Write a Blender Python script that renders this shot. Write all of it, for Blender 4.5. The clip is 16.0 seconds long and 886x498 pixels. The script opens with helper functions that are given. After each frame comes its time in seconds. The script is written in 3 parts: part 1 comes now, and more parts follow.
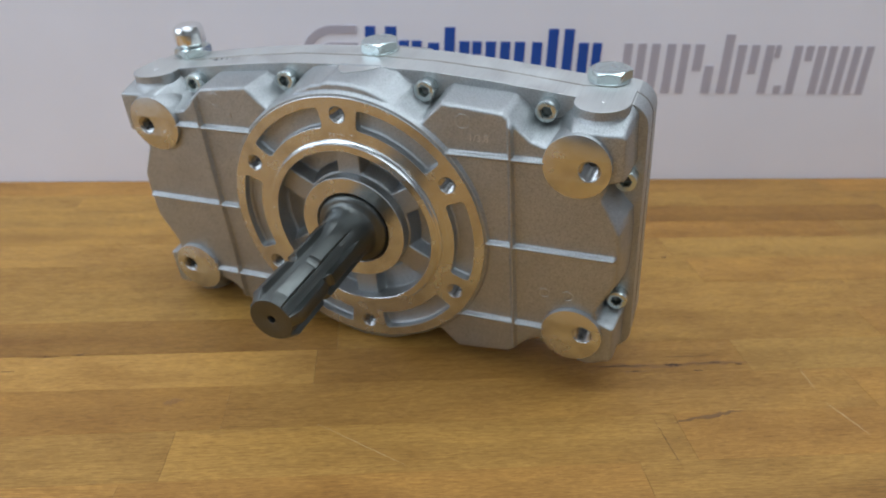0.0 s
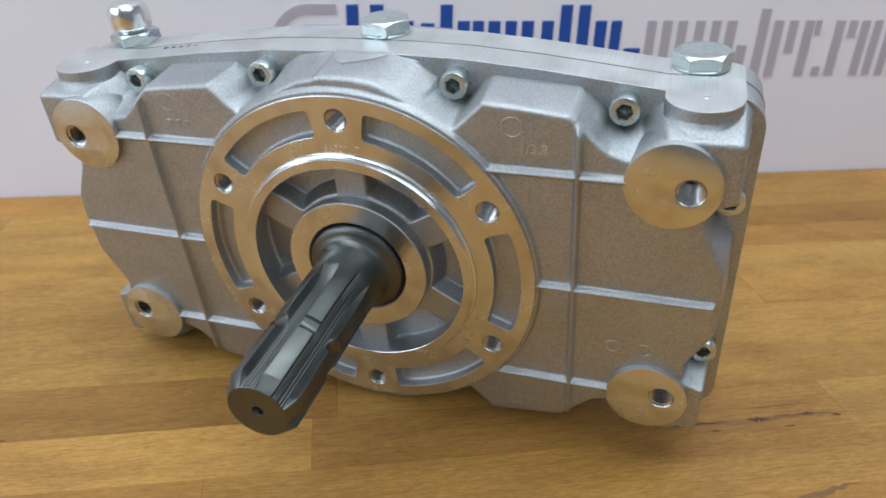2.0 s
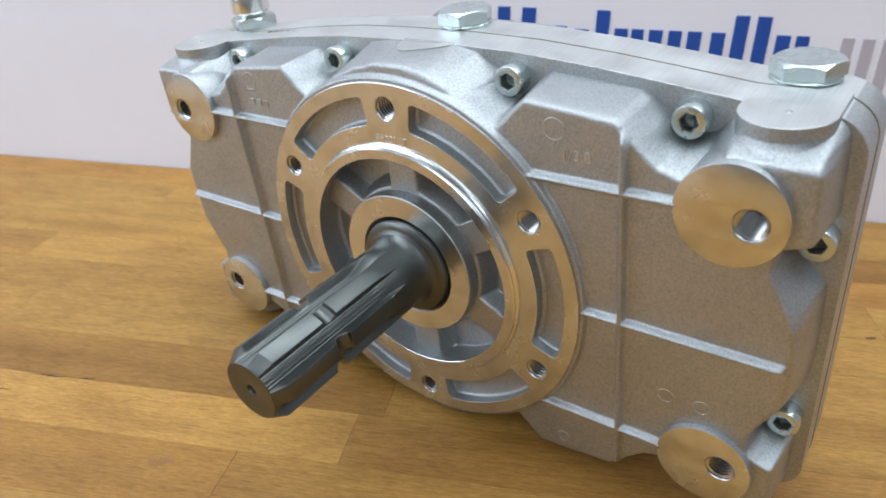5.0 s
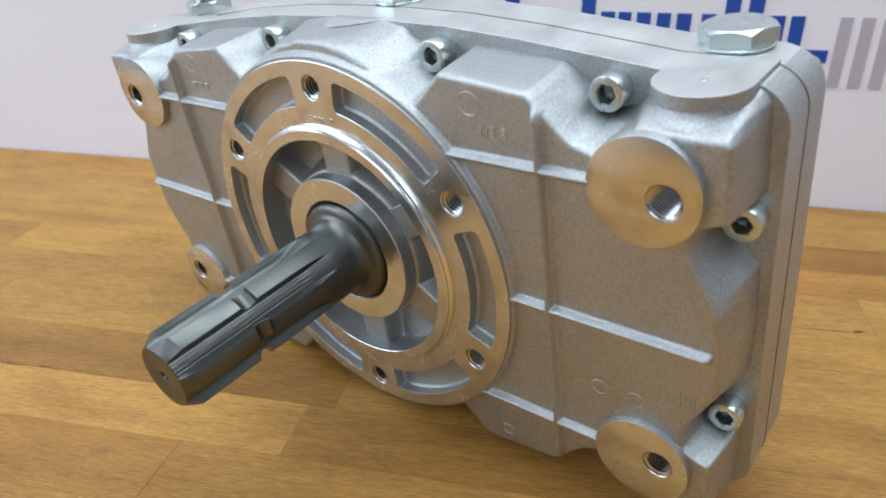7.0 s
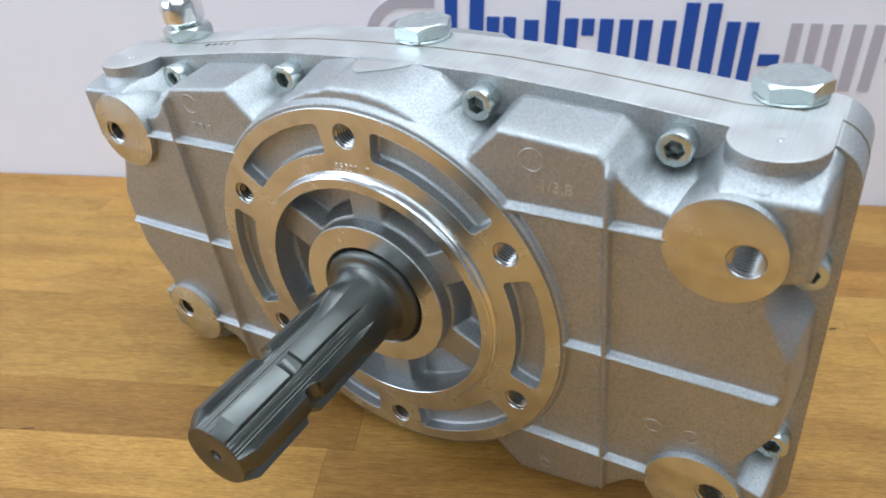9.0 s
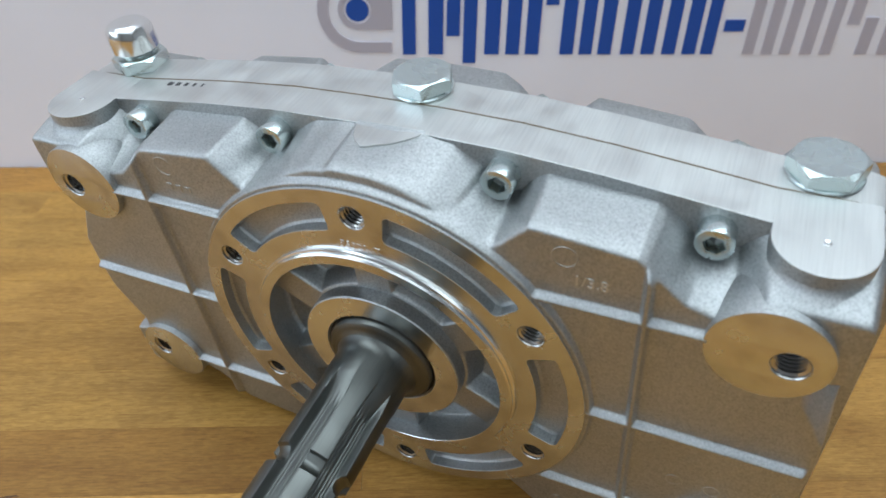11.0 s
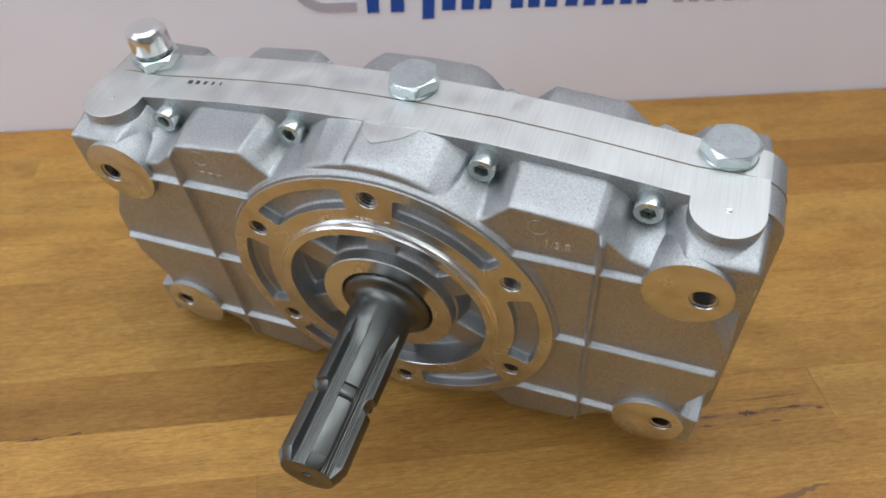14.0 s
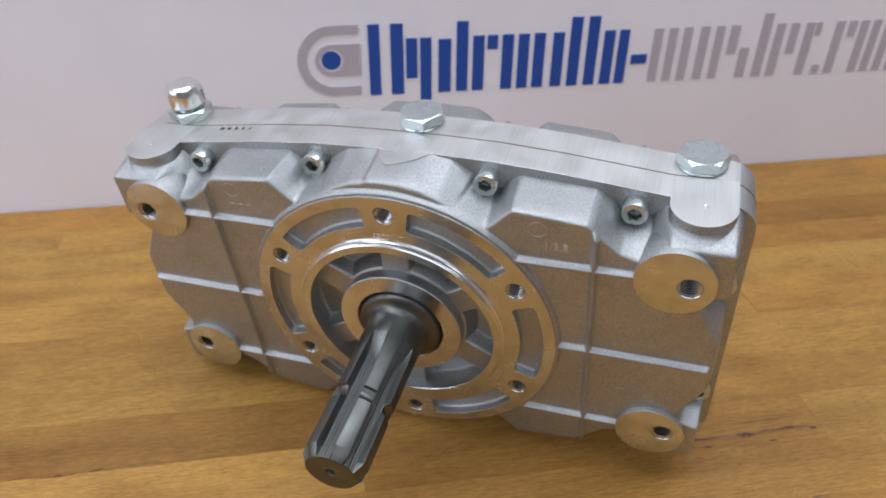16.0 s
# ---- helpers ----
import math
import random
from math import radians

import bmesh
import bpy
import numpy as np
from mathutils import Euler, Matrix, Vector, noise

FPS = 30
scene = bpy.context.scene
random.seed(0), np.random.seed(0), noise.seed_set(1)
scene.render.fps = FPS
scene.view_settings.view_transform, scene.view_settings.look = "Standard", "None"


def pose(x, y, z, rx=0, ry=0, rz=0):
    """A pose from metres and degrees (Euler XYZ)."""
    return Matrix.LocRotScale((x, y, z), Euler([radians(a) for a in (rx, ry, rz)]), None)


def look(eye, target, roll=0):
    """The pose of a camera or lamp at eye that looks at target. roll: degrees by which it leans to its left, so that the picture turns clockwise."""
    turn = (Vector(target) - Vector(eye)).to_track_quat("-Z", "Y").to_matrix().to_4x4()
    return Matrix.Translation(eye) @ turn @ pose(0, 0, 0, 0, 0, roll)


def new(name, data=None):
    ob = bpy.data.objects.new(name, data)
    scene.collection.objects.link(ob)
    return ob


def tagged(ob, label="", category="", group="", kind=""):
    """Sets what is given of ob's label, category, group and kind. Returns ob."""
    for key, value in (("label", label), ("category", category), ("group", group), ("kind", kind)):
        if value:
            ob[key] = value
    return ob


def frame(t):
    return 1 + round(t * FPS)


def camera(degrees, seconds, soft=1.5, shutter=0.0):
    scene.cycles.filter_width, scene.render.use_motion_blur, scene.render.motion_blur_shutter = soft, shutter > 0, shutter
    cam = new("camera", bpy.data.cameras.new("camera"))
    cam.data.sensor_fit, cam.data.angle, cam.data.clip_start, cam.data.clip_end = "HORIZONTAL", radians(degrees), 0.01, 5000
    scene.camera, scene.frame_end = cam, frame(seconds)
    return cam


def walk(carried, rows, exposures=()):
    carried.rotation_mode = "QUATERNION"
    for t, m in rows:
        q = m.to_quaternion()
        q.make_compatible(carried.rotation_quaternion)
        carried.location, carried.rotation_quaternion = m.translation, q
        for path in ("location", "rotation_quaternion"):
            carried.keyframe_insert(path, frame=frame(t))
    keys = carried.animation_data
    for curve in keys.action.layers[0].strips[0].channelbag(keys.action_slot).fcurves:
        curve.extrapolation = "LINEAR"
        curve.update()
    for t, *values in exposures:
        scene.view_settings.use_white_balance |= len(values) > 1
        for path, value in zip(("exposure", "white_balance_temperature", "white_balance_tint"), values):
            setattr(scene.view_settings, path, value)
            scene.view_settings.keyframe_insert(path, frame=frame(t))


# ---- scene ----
cam = camera(63.30, 16.0, 1.7)
cam.data.dof.use_dof, cam.data.dof.focus_distance, cam.data.dof.aperture_fstop = True, 0.34, 13.0
PATH = [
    (0, (0.2168, -0.4005, 0.3103), (-0.4137, 1.2741, -0.5833), 1.84),
    (0.5, (0.1992, -0.3723, 0.2986), (-0.4092, 1.3029, -0.6089), 2.00),
    (1, (0.1789, -0.3439, 0.2909), (-0.4062, 1.3395, -0.6166), 1.69),
    (1.5, (0.1651, -0.3165, 0.2903), (-0.3985, 1.3718, -0.6219), 1.68),
    (2, (0.1420, -0.3037, 0.2848), (-0.3893, 1.3864, -0.6433), 1.54),
    (2.5, (0.1283, -0.2942, 0.2771), (-0.4240, 1.3837, -0.6609), 1.42),
    (3, (0.1336, -0.2857, 0.2786), (-0.6106, 1.3151, -0.6614), 1.34),
    (3.5, (0.1594, -0.2831, 0.2771), (-0.7182, 1.2534, -0.6550), 1.33),
    (4, (0.1791, -0.2765, 0.2732), (-0.7916, 1.2086, -0.6500), 1.46),
    (4.2, (0.1881, -0.2694, 0.2730), (-0.8072, 1.2083, -0.6358), 1.37),
    (6.3, (0.2252, -0.2292, 0.2582), (-0.9096, 1.1451, -0.6493), -0.15),
    (6.5, (0.2340, -0.2228, 0.2560), (-0.9186, 1.1387, -0.6484), -0.33),
    (7, (0.2351, -0.2156, 0.2601), (-0.8899, 1.1669, -0.6472), -0.60),
    (7.5, (0.2202, -0.2205, 0.2597), (-0.8392, 1.1989, -0.6692), -0.34),
    (8, (0.2042, -0.2303, 0.2623), (-0.8130, 1.2169, -0.6710), 0.41),
    (8.5, (0.1919, -0.2384, 0.2660), (-0.7809, 1.2295, -0.6820), 0.41),
    (9, (0.1761, -0.2328, 0.2847), (-0.7211, 1.2712, -0.6813), 0.37),
    (9.5, (0.1562, -0.2186, 0.3000), (-0.6937, 1.3094, -0.6711), 0.99),
    (9.7, (0.1512, -0.2121, 0.3039), (-0.6784, 1.3238, -0.6723), 1.38),
    (11.8, (0.1121, -0.2031, 0.3578), (-0.4260, 1.1830, -0.9798), 1.77),
    (12, (0.1128, -0.2026, 0.3626), (-0.4072, 1.1702, -0.9957), 2.29),
    (12.5, (0.1140, -0.2034, 0.3756), (-0.3947, 1.1206, -1.0344), 1.67),
    (13, (0.1195, -0.2169, 0.3901), (-0.3730, 1.0825, -1.0483), 1.76),
    (13.5, (0.1179, -0.2331, 0.3975), (-0.3553, 1.1024, -1.0142), 1.81),
    (14, (0.1139, -0.2511, 0.4030), (-0.3370, 1.1253, -0.9761), 1.69),
    (14.5, (0.1114, -0.2678, 0.4019), (-0.3056, 1.1830, -0.9102), 1.22),
    (15, (0.1025, -0.2854, 0.4007), (-0.3411, 1.1935, -0.8706), 1.34),
    (15.5, (0.1111, -0.2991, 0.4017), (-0.3610, 1.2273, -0.8014), 1.17),
    (16, (0.1255, -0.3149, 0.3827), (-0.3728, 1.2655, -0.7372), 0.54),
]
EXPOSURE, WINDOW_WATTS, PANEL_WATTS = 0.12, 26.0, 18.2
# the clip's own exposure and white balance: seconds, stops, kelvin, tint
GAINS = [(0.0, -0.32, 6080, 9), (1.0, -0.29, 6050, 9), (2.0, -0.05, 6050, 9), (4.0, 0.16, 6080, 9), (6.5, 0.17, 6080, 9), (7.5, 0.14, 6060, 9), (9.0, 0.19, 5980, 8), (9.7, 0.12, 5960, 7),
         (12.0, -0.32, 6200, 6), (12.5, -0.33, 6280, 8), (13.0, -0.28, 6330, 10), (14.0, -0.25, 6480, 13), (15.0, -0.23, 6480, 13), (16.0, -0.21, 6350, 16)]
walk(cam, [(t, look(eye, target, roll)) for t, eye, target, roll in PATH], [(t, EXPOSURE + e, k, tint) for t, e, k, tint in GAINS])

# ---- light: a daylight window beside the table, ceiling panels and an added fill ----
world = bpy.data.worlds.new("world")
scene.world = world
world.use_nodes = True
sky = world.node_tree.nodes.new("ShaderNodeTexSky")
sky.sky_type, sky.sun_disc, sky.sun_elevation, sky.sun_rotation = "NISHITA", False, radians(35), radians(60)
world.node_tree.nodes["Background"].inputs["Strength"].default_value = 0.1
world.node_tree.links.new(sky.outputs["Color"], world.node_tree.nodes["Background"].inputs["Color"])


def area(name, m, sx, sy, watts, colour):
    data = bpy.data.lights.new(name, "AREA")
    data.shape, data.size, data.size_y, data.energy, data.color = "RECTANGLE", sx, sy, watts, colour
    ob = new(name, data)
    ob.matrix_world = m
    return ob


# ---- materials ----
def material(name, base, rough=0.5, metal=0.0):
    m = bpy.data.materials.new(name)
    m.use_nodes = True
    b = m.node_tree.nodes["Principled BSDF"]
    b.inputs["Base Color"].default_value = (*base, 1)
    b.inputs["Roughness"].default_value = rough
    b.inputs["Metallic"].default_value = metal
    return m, m.node_tree.nodes, m.node_tree.links, b


def coords(nodes, links, scale=(1, 1, 1), shift=None):
    tc, mp = nodes.new("ShaderNodeTexCoord"), nodes.new("ShaderNodeMapping")
    mp.inputs["Scale"].default_value = scale
    links.new(tc.outputs["Object"], mp.inputs["Vector"])
    if shift:
        links.new(shift, mp.inputs["Location"])
    return mp.outputs["Vector"]


def noise_tex(nodes, links, vec, scale, detail=4.0, rough=0.55):
    n = nodes.new("ShaderNodeTexNoise")
    n.inputs["Scale"].default_value, n.inputs["Detail"].default_value, n.inputs["Roughness"].default_value = scale, detail, rough
    links.new(vec, n.inputs["Vector"])
    return n.outputs["Fac"]


def ramp(nodes, links, fac, stops):
    r = nodes.new("ShaderNodeValToRGB")
    el = r.color_ramp.elements
    while len(el) < len(stops):
        el.new(0.5)
    for e, (p, c) in zip(el, stops):
        e.position, e.color = p, (*c, 1) if len(c) == 3 else c
    links.new(fac, r.inputs["Fac"])
    return r.outputs["Color"]


def bump(nodes, links, b, height, strength, distance=0.001, before=None):
    n = nodes.new("ShaderNodeBump")
    n.inputs["Strength"].default_value, n.inputs["Distance"].default_value = strength, distance
    links.new(height, n.inputs["Height"])
    if before:
        links.new(before, n.inputs["Normal"])
    links.new(n.outputs["Normal"], b.inputs["Normal"])
    return n.outputs["Normal"]


def grey(v):
    return (v, v, v)


def mix(nodes, links, kind, fac, a, b):
    n = nodes.new("ShaderNodeMix")
    n.data_type, n.blend_type = "RGBA", kind
    n.inputs[0].default_value = fac
    for sock, val in ((n.inputs[6], a), (n.inputs[7], b)):
        if isinstance(val, tuple):
            sock.default_value = (*val, 1)
        else:
            links.new(val, sock)
    return n.outputs[2]


def cast_metal(name, base):
    """Sand-cast, shot-blasted aluminium: coarse grain, glinting facets, dull patches."""
    m, n, l, b = material(name, base, 0.42, 1.0)
    v = coords(n, l)
    sand, speck, broad = noise_tex(n, l, v, 1500, 3, 0.75), noise_tex(n, l, v, 1100, 4, 0.75), noise_tex(n, l, v, 34, 6, 0.62)
    waves = noise_tex(n, l, v, 210, 3, 0.6)
    tone = ramp(n, l, broad, [(0.28, tuple(0.84 * c for c in base)), (0.5, tuple(0.95 * c for c in base)), (0.72, base)])
    l.new(mix(n, l, "MULTIPLY", 0.54, tone, ramp(n, l, speck, [(0.34, grey(0.45)), (0.5, grey(0.88)), (0.64, grey(1.15))])), b.inputs["Base Color"])
    l.new(ramp(n, l, speck, [(0.34, grey(0.54)), (0.64, grey(0.38))]), b.inputs["Roughness"])
    low = bump(n, l, b, waves, 0.10, 0.002)
    bump(n, l, b, sand, 0.48, 0.0005, low)
    return m


def cut_metal(name, base, rough, scale, depth, smear=0.15):
    """Milled or turned metal; scale stretches the tool marks."""
    m, n, l, b = material(name, base, rough, 1.0)
    v = coords(n, l, scale)
    marks, broad = noise_tex(n, l, v, 1.0, 3), noise_tex(n, l, coords(n, l), 60, 4)
    tone = mix(n, l, "MULTIPLY", min(0.3, depth * 2), base, ramp(n, l, marks, [(0.3, grey(0.7)), (0.6, grey(1))]))
    l.new(mix(n, l, "MULTIPLY", smear, tone, ramp(n, l, broad, [(0.32, (0.72, 0.70, 0.67)), (0.5, grey(0.95)), (0.68, grey(1.04))])), b.inputs["Base Color"])
    l.new(ramp(n, l, broad, [(0.3, grey(rough * 0.8)), (0.7, grey(rough * 1.3))]), b.inputs["Roughness"])
    bump(n, l, b, marks, depth, 0.0003)
    return m


ALU = cast_metal("cast_aluminium", (0.52, 0.532, 0.53))
MILLED = cut_metal("milled_aluminium", (0.70, 0.705, 0.685), 0.44, (1300, 40, 60), 0.30, 0.1)
FACED = cut_metal("faced_aluminium", (0.71, 0.725, 0.72), 0.23, (90, 90, 420), 0.007, 0.75)
TURNED = cut_metal("turned_aluminium", (0.82, 0.82, 0.81), 0.17, (40, 1400, 40), 0.12)
ZINC = cut_metal("zinc_plating", (0.64, 0.71, 0.70), 0.26, (300, 300, 300), 0.05)
CHROME = cut_metal("bright_plating", (0.84, 0.84, 0.82), 0.17, (200, 200, 200), 0.03)
STEEL = cut_metal("oiled_steel", (0.145, 0.150, 0.140), 0.35, (900, 22, 900), 0.22)
THREAD = cut_metal("cut_thread", (0.56, 0.55, 0.53), 0.22, (400, 400, 400), 0.05)
RUBBER = material("black_rubber", (0.012, 0.012, 0.012), 0.42)[0]
GASKET = material("gasket_paper", (0.16, 0.115, 0.06), 0.7)[0]
STAMP_DARK = material("stamped_mark", (0.07, 0.07, 0.07), 0.5, 0.6)[0]
CRACK = material("wood_crack", (0.085, 0.036, 0.012), 0.6)[0]
PALE = material("pale_scratch", (0.56, 0.38, 0.18), 0.55)[0]
STAIN = material("brown_stain", (0.27, 0.125, 0.03), 0.5)[0]
RESIN = material("resin_streak", (0.20, 0.095, 0.026), 0.5)[0]


def wood():
    m, n, l, b = material("oiled_wood", (0.4, 0.22, 0.08), 0.45)
    b.inputs["Specular IOR Level"].default_value = 0.35
    info = n.new("ShaderNodeObjectInfo")
    comb = n.new("ShaderNodeCombineXYZ")
    for i, k in enumerate((3.1, 7.7, 1.3)):
        mul = n.new("ShaderNodeMath")
        mul.operation = "MULTIPLY"
        mul.inputs[1].default_value = k * 5
        l.new(info.outputs["Random"], mul.inputs[0])
        l.new(mul.outputs[0], comb.inputs[i])
    figure = noise_tex(n, l, coords(n, l, (5, 60, 24), comb.outputs[0]), 1.0, 5, 0.6)
    grain = noise_tex(n, l, coords(n, l, (58, 1050, 300), comb.outputs[0]), 1.0, 4, 0.65)
    pores = noise_tex(n, l, coords(n, l, (110, 1500, 800), comb.outputs[0]), 1.0, 2, 0.5)
    flecks = noise_tex(n, l, coords(n, l, (190, 620, 500), comb.outputs[0]), 1.0, 3, 0.7)
    cloud = noise_tex(n, l, coords(n, l, (14, 30, 20), comb.outputs[0]), 1.0, 4)
    base = ramp(n, l, info.outputs["Color"], [(0.0, (0.29, 0.132, 0.027)), (0.3, (0.39, 0.190, 0.041)), (0.65, (0.455, 0.234, 0.053)), (1.0, (0.53, 0.288, 0.072))])
    c = mix(n, l, "MULTIPLY", 0.8, base, ramp(n, l, info.outputs["Random"], [(0.0, (1.0, 0.95, 0.88)), (0.4, (0.97, 1.02, 1.0)), (0.75, (0.94, 1.04, 1.10)), (1.0, (1.02, 1.0, 0.96))]))
    c = mix(n, l, "MULTIPLY", 0.6, c, ramp(n, l, figure, [(0.28, (0.74, 0.68, 0.62)), (0.5, (0.95, 0.94, 0.92)), (0.72, (1.10, 1.08, 1.04))]))
    c = mix(n, l, "MULTIPLY", 0.52, c, ramp(n, l, grain, [(0.36, (0.66, 0.60, 0.54)), (0.50, grey(1.0)), (0.66, (1.16, 1.15, 1.10))]))
    c = mix(n, l, "MULTIPLY", 0.8, c, ramp(n, l, cloud, [(0.3, (0.78, 0.73, 0.66)), (0.5, grey(1.0)), (0.7, (1.14, 1.13, 1.06))]))
    c = mix(n, l, "MULTIPLY", 0.55, c, ramp(n, l, flecks, [(0.40, (0.80, 0.76, 0.70)), (0.52, grey(1.0)), (0.66, (1.22, 1.24, 1.25))]))
    c = mix(n, l, "MULTIPLY", 0.4, c, ramp(n, l, pores, [(0.36, (0.52, 0.44, 0.37)), (0.43, grey(1.0))]))
    l.new(c, b.inputs["Base Color"])
    l.new(ramp(n, l, grain, [(0.3, grey(0.56)), (0.7, grey(0.44))]), b.inputs["Roughness"])
    bump(n, l, b, grain, 0.12, 0.0004)
    return m


WOOD = wood()


def fabric(name, base):
    m, n, l, b = material(name, base, 0.75)
    v = coords(n, l)
    f = noise_tex(n, l, v, 6, 3)
    l.new(ramp(n, l, f, [(0.3, tuple(0.96 * c for c in base)), (0.7, base)]), b.inputs["Base Color"])
    bump(n, l, b, noise_tex(n, l, v, 900, 2), 0.1, 0.0003)
    return m


BANNER = fabric("banner_vinyl", (0.90, 0.87, 0.93))
BLUE = fabric("banner_blue", (0.014, 0.075, 0.38))
MAUVE = fabric("banner_grey", (0.50, 0.455, 0.51))
PLASTER = fabric("room_paint", (0.55, 0.54, 0.54))
CEILING = fabric("ceiling_paint", (0.80, 0.80, 0.80))
CARPET = fabric("floor_carpet", (0.16, 0.15, 0.15))


# ---- mesh helpers ----
def finish(name, mesh, mat, parent=None, label="", smooth=None):
    mesh.materials.clear()
    mesh.materials.append(mat)
    if smooth is not None:
        mesh.shade_smooth() if smooth >= 180 else mesh.set_sharp_from_angle(angle=radians(smooth)) if hasattr(mesh, "set_sharp_from_angle") else None
    ob = new(name, mesh)
    if parent:
        ob.parent = parent
    return tagged(ob, label)


def part(name, bm, mat, parent=None, label="", smooth=14):
    mesh = bpy.data.meshes.new(name)
    bmesh.ops.recalc_face_normals(bm, faces=bm.faces[:])
    bm.to_mesh(mesh)
    bm.free()
    return finish(name, mesh, mat, parent, label, smooth)


def two_tone(ob, mat, axis, sign):
    """Lays a second material on the faces that look along one axis (sign 0: both ways)."""
    ob.data.materials.append(mat)
    for f in ob.data.polygons:
        v = f.normal[axis]
        if (abs(v) > 0.9 if sign == 0 else v * sign > 0.9):
            f.material_index = 1
    return ob


def box(x0, x1, y0, y1, z0, z1, bevel=0.0):
    bm = bmesh.new()
    m = Matrix.Translation(((x0 + x1) / 2, (y0 + y1) / 2, (z0 + z1) / 2)) @ Matrix.Diagonal((x1 - x0, y1 - y0, z1 - z0, 1))
    bmesh.ops.create_cube(bm, size=1, matrix=m)
    if bevel:
        bmesh.ops.bevel(bm, geom=bm.edges[:], offset=bevel, segments=2, affect="EDGES", profile=0.5)
    return bm


def lathe(profile, steps=64, bm=None, centre=(0, 0, 0), upright=False, flats=0):
    """Turns (radius, along) points about y (or about z); flats: the steps round a full turn for a faceted body."""
    bm = bm or bmesh.new()
    n, rings = flats or steps, []
    for r, a in profile:
        ring = []
        for i in range(n):
            w = 2 * math.pi * (i + 0.5) / n
            p = (r * math.cos(w), r * math.sin(w), a) if upright else (r * math.cos(w), a, r * math.sin(w))
            ring.append(bm.verts.new(Vector(p) + Vector(centre)))
        rings.append(ring)
    for p, q in zip(rings, rings[1:]):
        for i in range(n):
            bm.faces.new((p[i], p[(i + 1) % n], q[(i + 1) % n], q[i]))
    for ring, (r, a) in ((rings[0], profile[0]), (rings[-1], profile[-1])):
        if r < 0.0003:
            bmesh.ops.pointmerge(bm, verts=ring, merge_co=ring[0].co.lerp(ring[n // 2].co, 0.5))
    return bm


def circle(cx, cz, r, n=48):
    return [(cx + r * math.cos(2 * math.pi * i / n), cz + r * math.sin(2 * math.pi * i / n)) for i in range(n)]


def plate(loops, y0, y1, bevel=0.0004, level=False):
    """A flat plate with holes: closed loops in (x, z), from y0 back to y1 (level: loops in (x, y), from z y0 up to y1)."""
    cu = bpy.data.curves.new("outline", "CURVE")
    cu.dimensions, cu.fill_mode = "2D", "BOTH"
    cu.extrude, cu.bevel_depth, cu.bevel_resolution, cu.offset = (y1 - y0) / 2 - bevel, bevel, 1, -bevel
    for loop in loops:
        sp = cu.splines.new("POLY")
        sp.points.add(len(loop) - 1)
        for p, (a, b) in zip(sp.points, loop):
            p.co = (a, b, 0, 1)
        sp.use_cyclic_u = True
    ob = new("outline", cu)
    deps = bpy.context.evaluated_depsgraph_get()
    mesh = bpy.data.meshes.new_from_object(ob.evaluated_get(deps))
    bpy.data.objects.remove(ob)
    mid = (y0 + y1) / 2
    mesh.transform(Matrix.Translation((0, 0, mid)) if level else Matrix.Translation((0, mid, 0)) @ Matrix.Rotation(radians(90), 4, "X"))
    bm = bmesh.new()
    bm.from_mesh(mesh)
    bmesh.ops.remove_doubles(bm, verts=bm.verts[:], dist=1e-6)
    bpy.data.meshes.remove(mesh)
    bpy.data.curves.remove(cu)
    return bm


def lettering(name, text, size, mat, parent, m, depth=0.0003):
    cu = bpy.data.curves.new(name, "FONT")
    cu.body, cu.size, cu.extrude, cu.resolution_u, cu.align_x = text, size, depth, 3, "CENTER"
    ob = new(name, cu)
    mesh = bpy.data.meshes.new_from_object(ob.evaluated_get(bpy.context.evaluated_depsgraph_get()))
    bpy.data.objects.remove(ob)
    mesh.transform(m)
    return finish(name, mesh, mat, parent)


# ---- the gearbox ----
gearbox = new("gearbox")
gearbox.matrix_world = pose(0, 0, 0.1002, 8.22, -2.877, 0)
tagged(gearbox, "cast aluminium gearbox with splined steel shaft standing on the table", "gearbox")
WALL, FACE, JOINT, BACK = 0.004, 0.032, 0.0512, 0.0710

# Outline of the casting at its front wall and where it meets the joint flange (one quarter).
FRONT_Q = [(0, .1020), (.0085, .1019), (.0200, .0994), (.0310, .0943), (.0410, .0872), (.0485, .0822), (.0560, .0812), (.0695, .0945), (.0900, .0926), (.1075, .0906), (.1102, .0888), (.1120, .0868), (.1195, .0795), (.1250, .0747), (.1325, .0722), (.1395, .0718), (.1450, .0785), (.1480, .0832),
           (.1775, .0832), (.1795, .0812), (.1800, .0540), (.1690, .0500), (.1680, .0420), (.1795, .0185), (.1805, .0)]
BACK_Q = [(0, .1034), (.0180, .1033), (.0310, .1013), (.0420, .0940), (.0455, .0865), (.0508, .0835), (.0580, .0860), (.0620, .0915), (.0680, .0955), (.1082, .0924), (.1118, .0904), (.1188, .0842),
          (.1230, .0795), (.1290, .0775), (.1365, .0800), (.1430, .0865), (.1500, .0905), (.1780, .0900), (.1815, .0860), (.1825, .0540), (.1715, .0520), (.1690, .0430), (.1715, .0360),
          (.1830, .0245), (.1840, .0)]


def whole(quarter):
    """The four quarters of an outline, clockwise."""
    q = np.array(quarter)
    a, b = q[:-1], q[1:]
    return np.vstack([q, (a * (1, -1))[::-1], b * (-1, -1), (q * (-1, 1))[::-1][1:-1]])


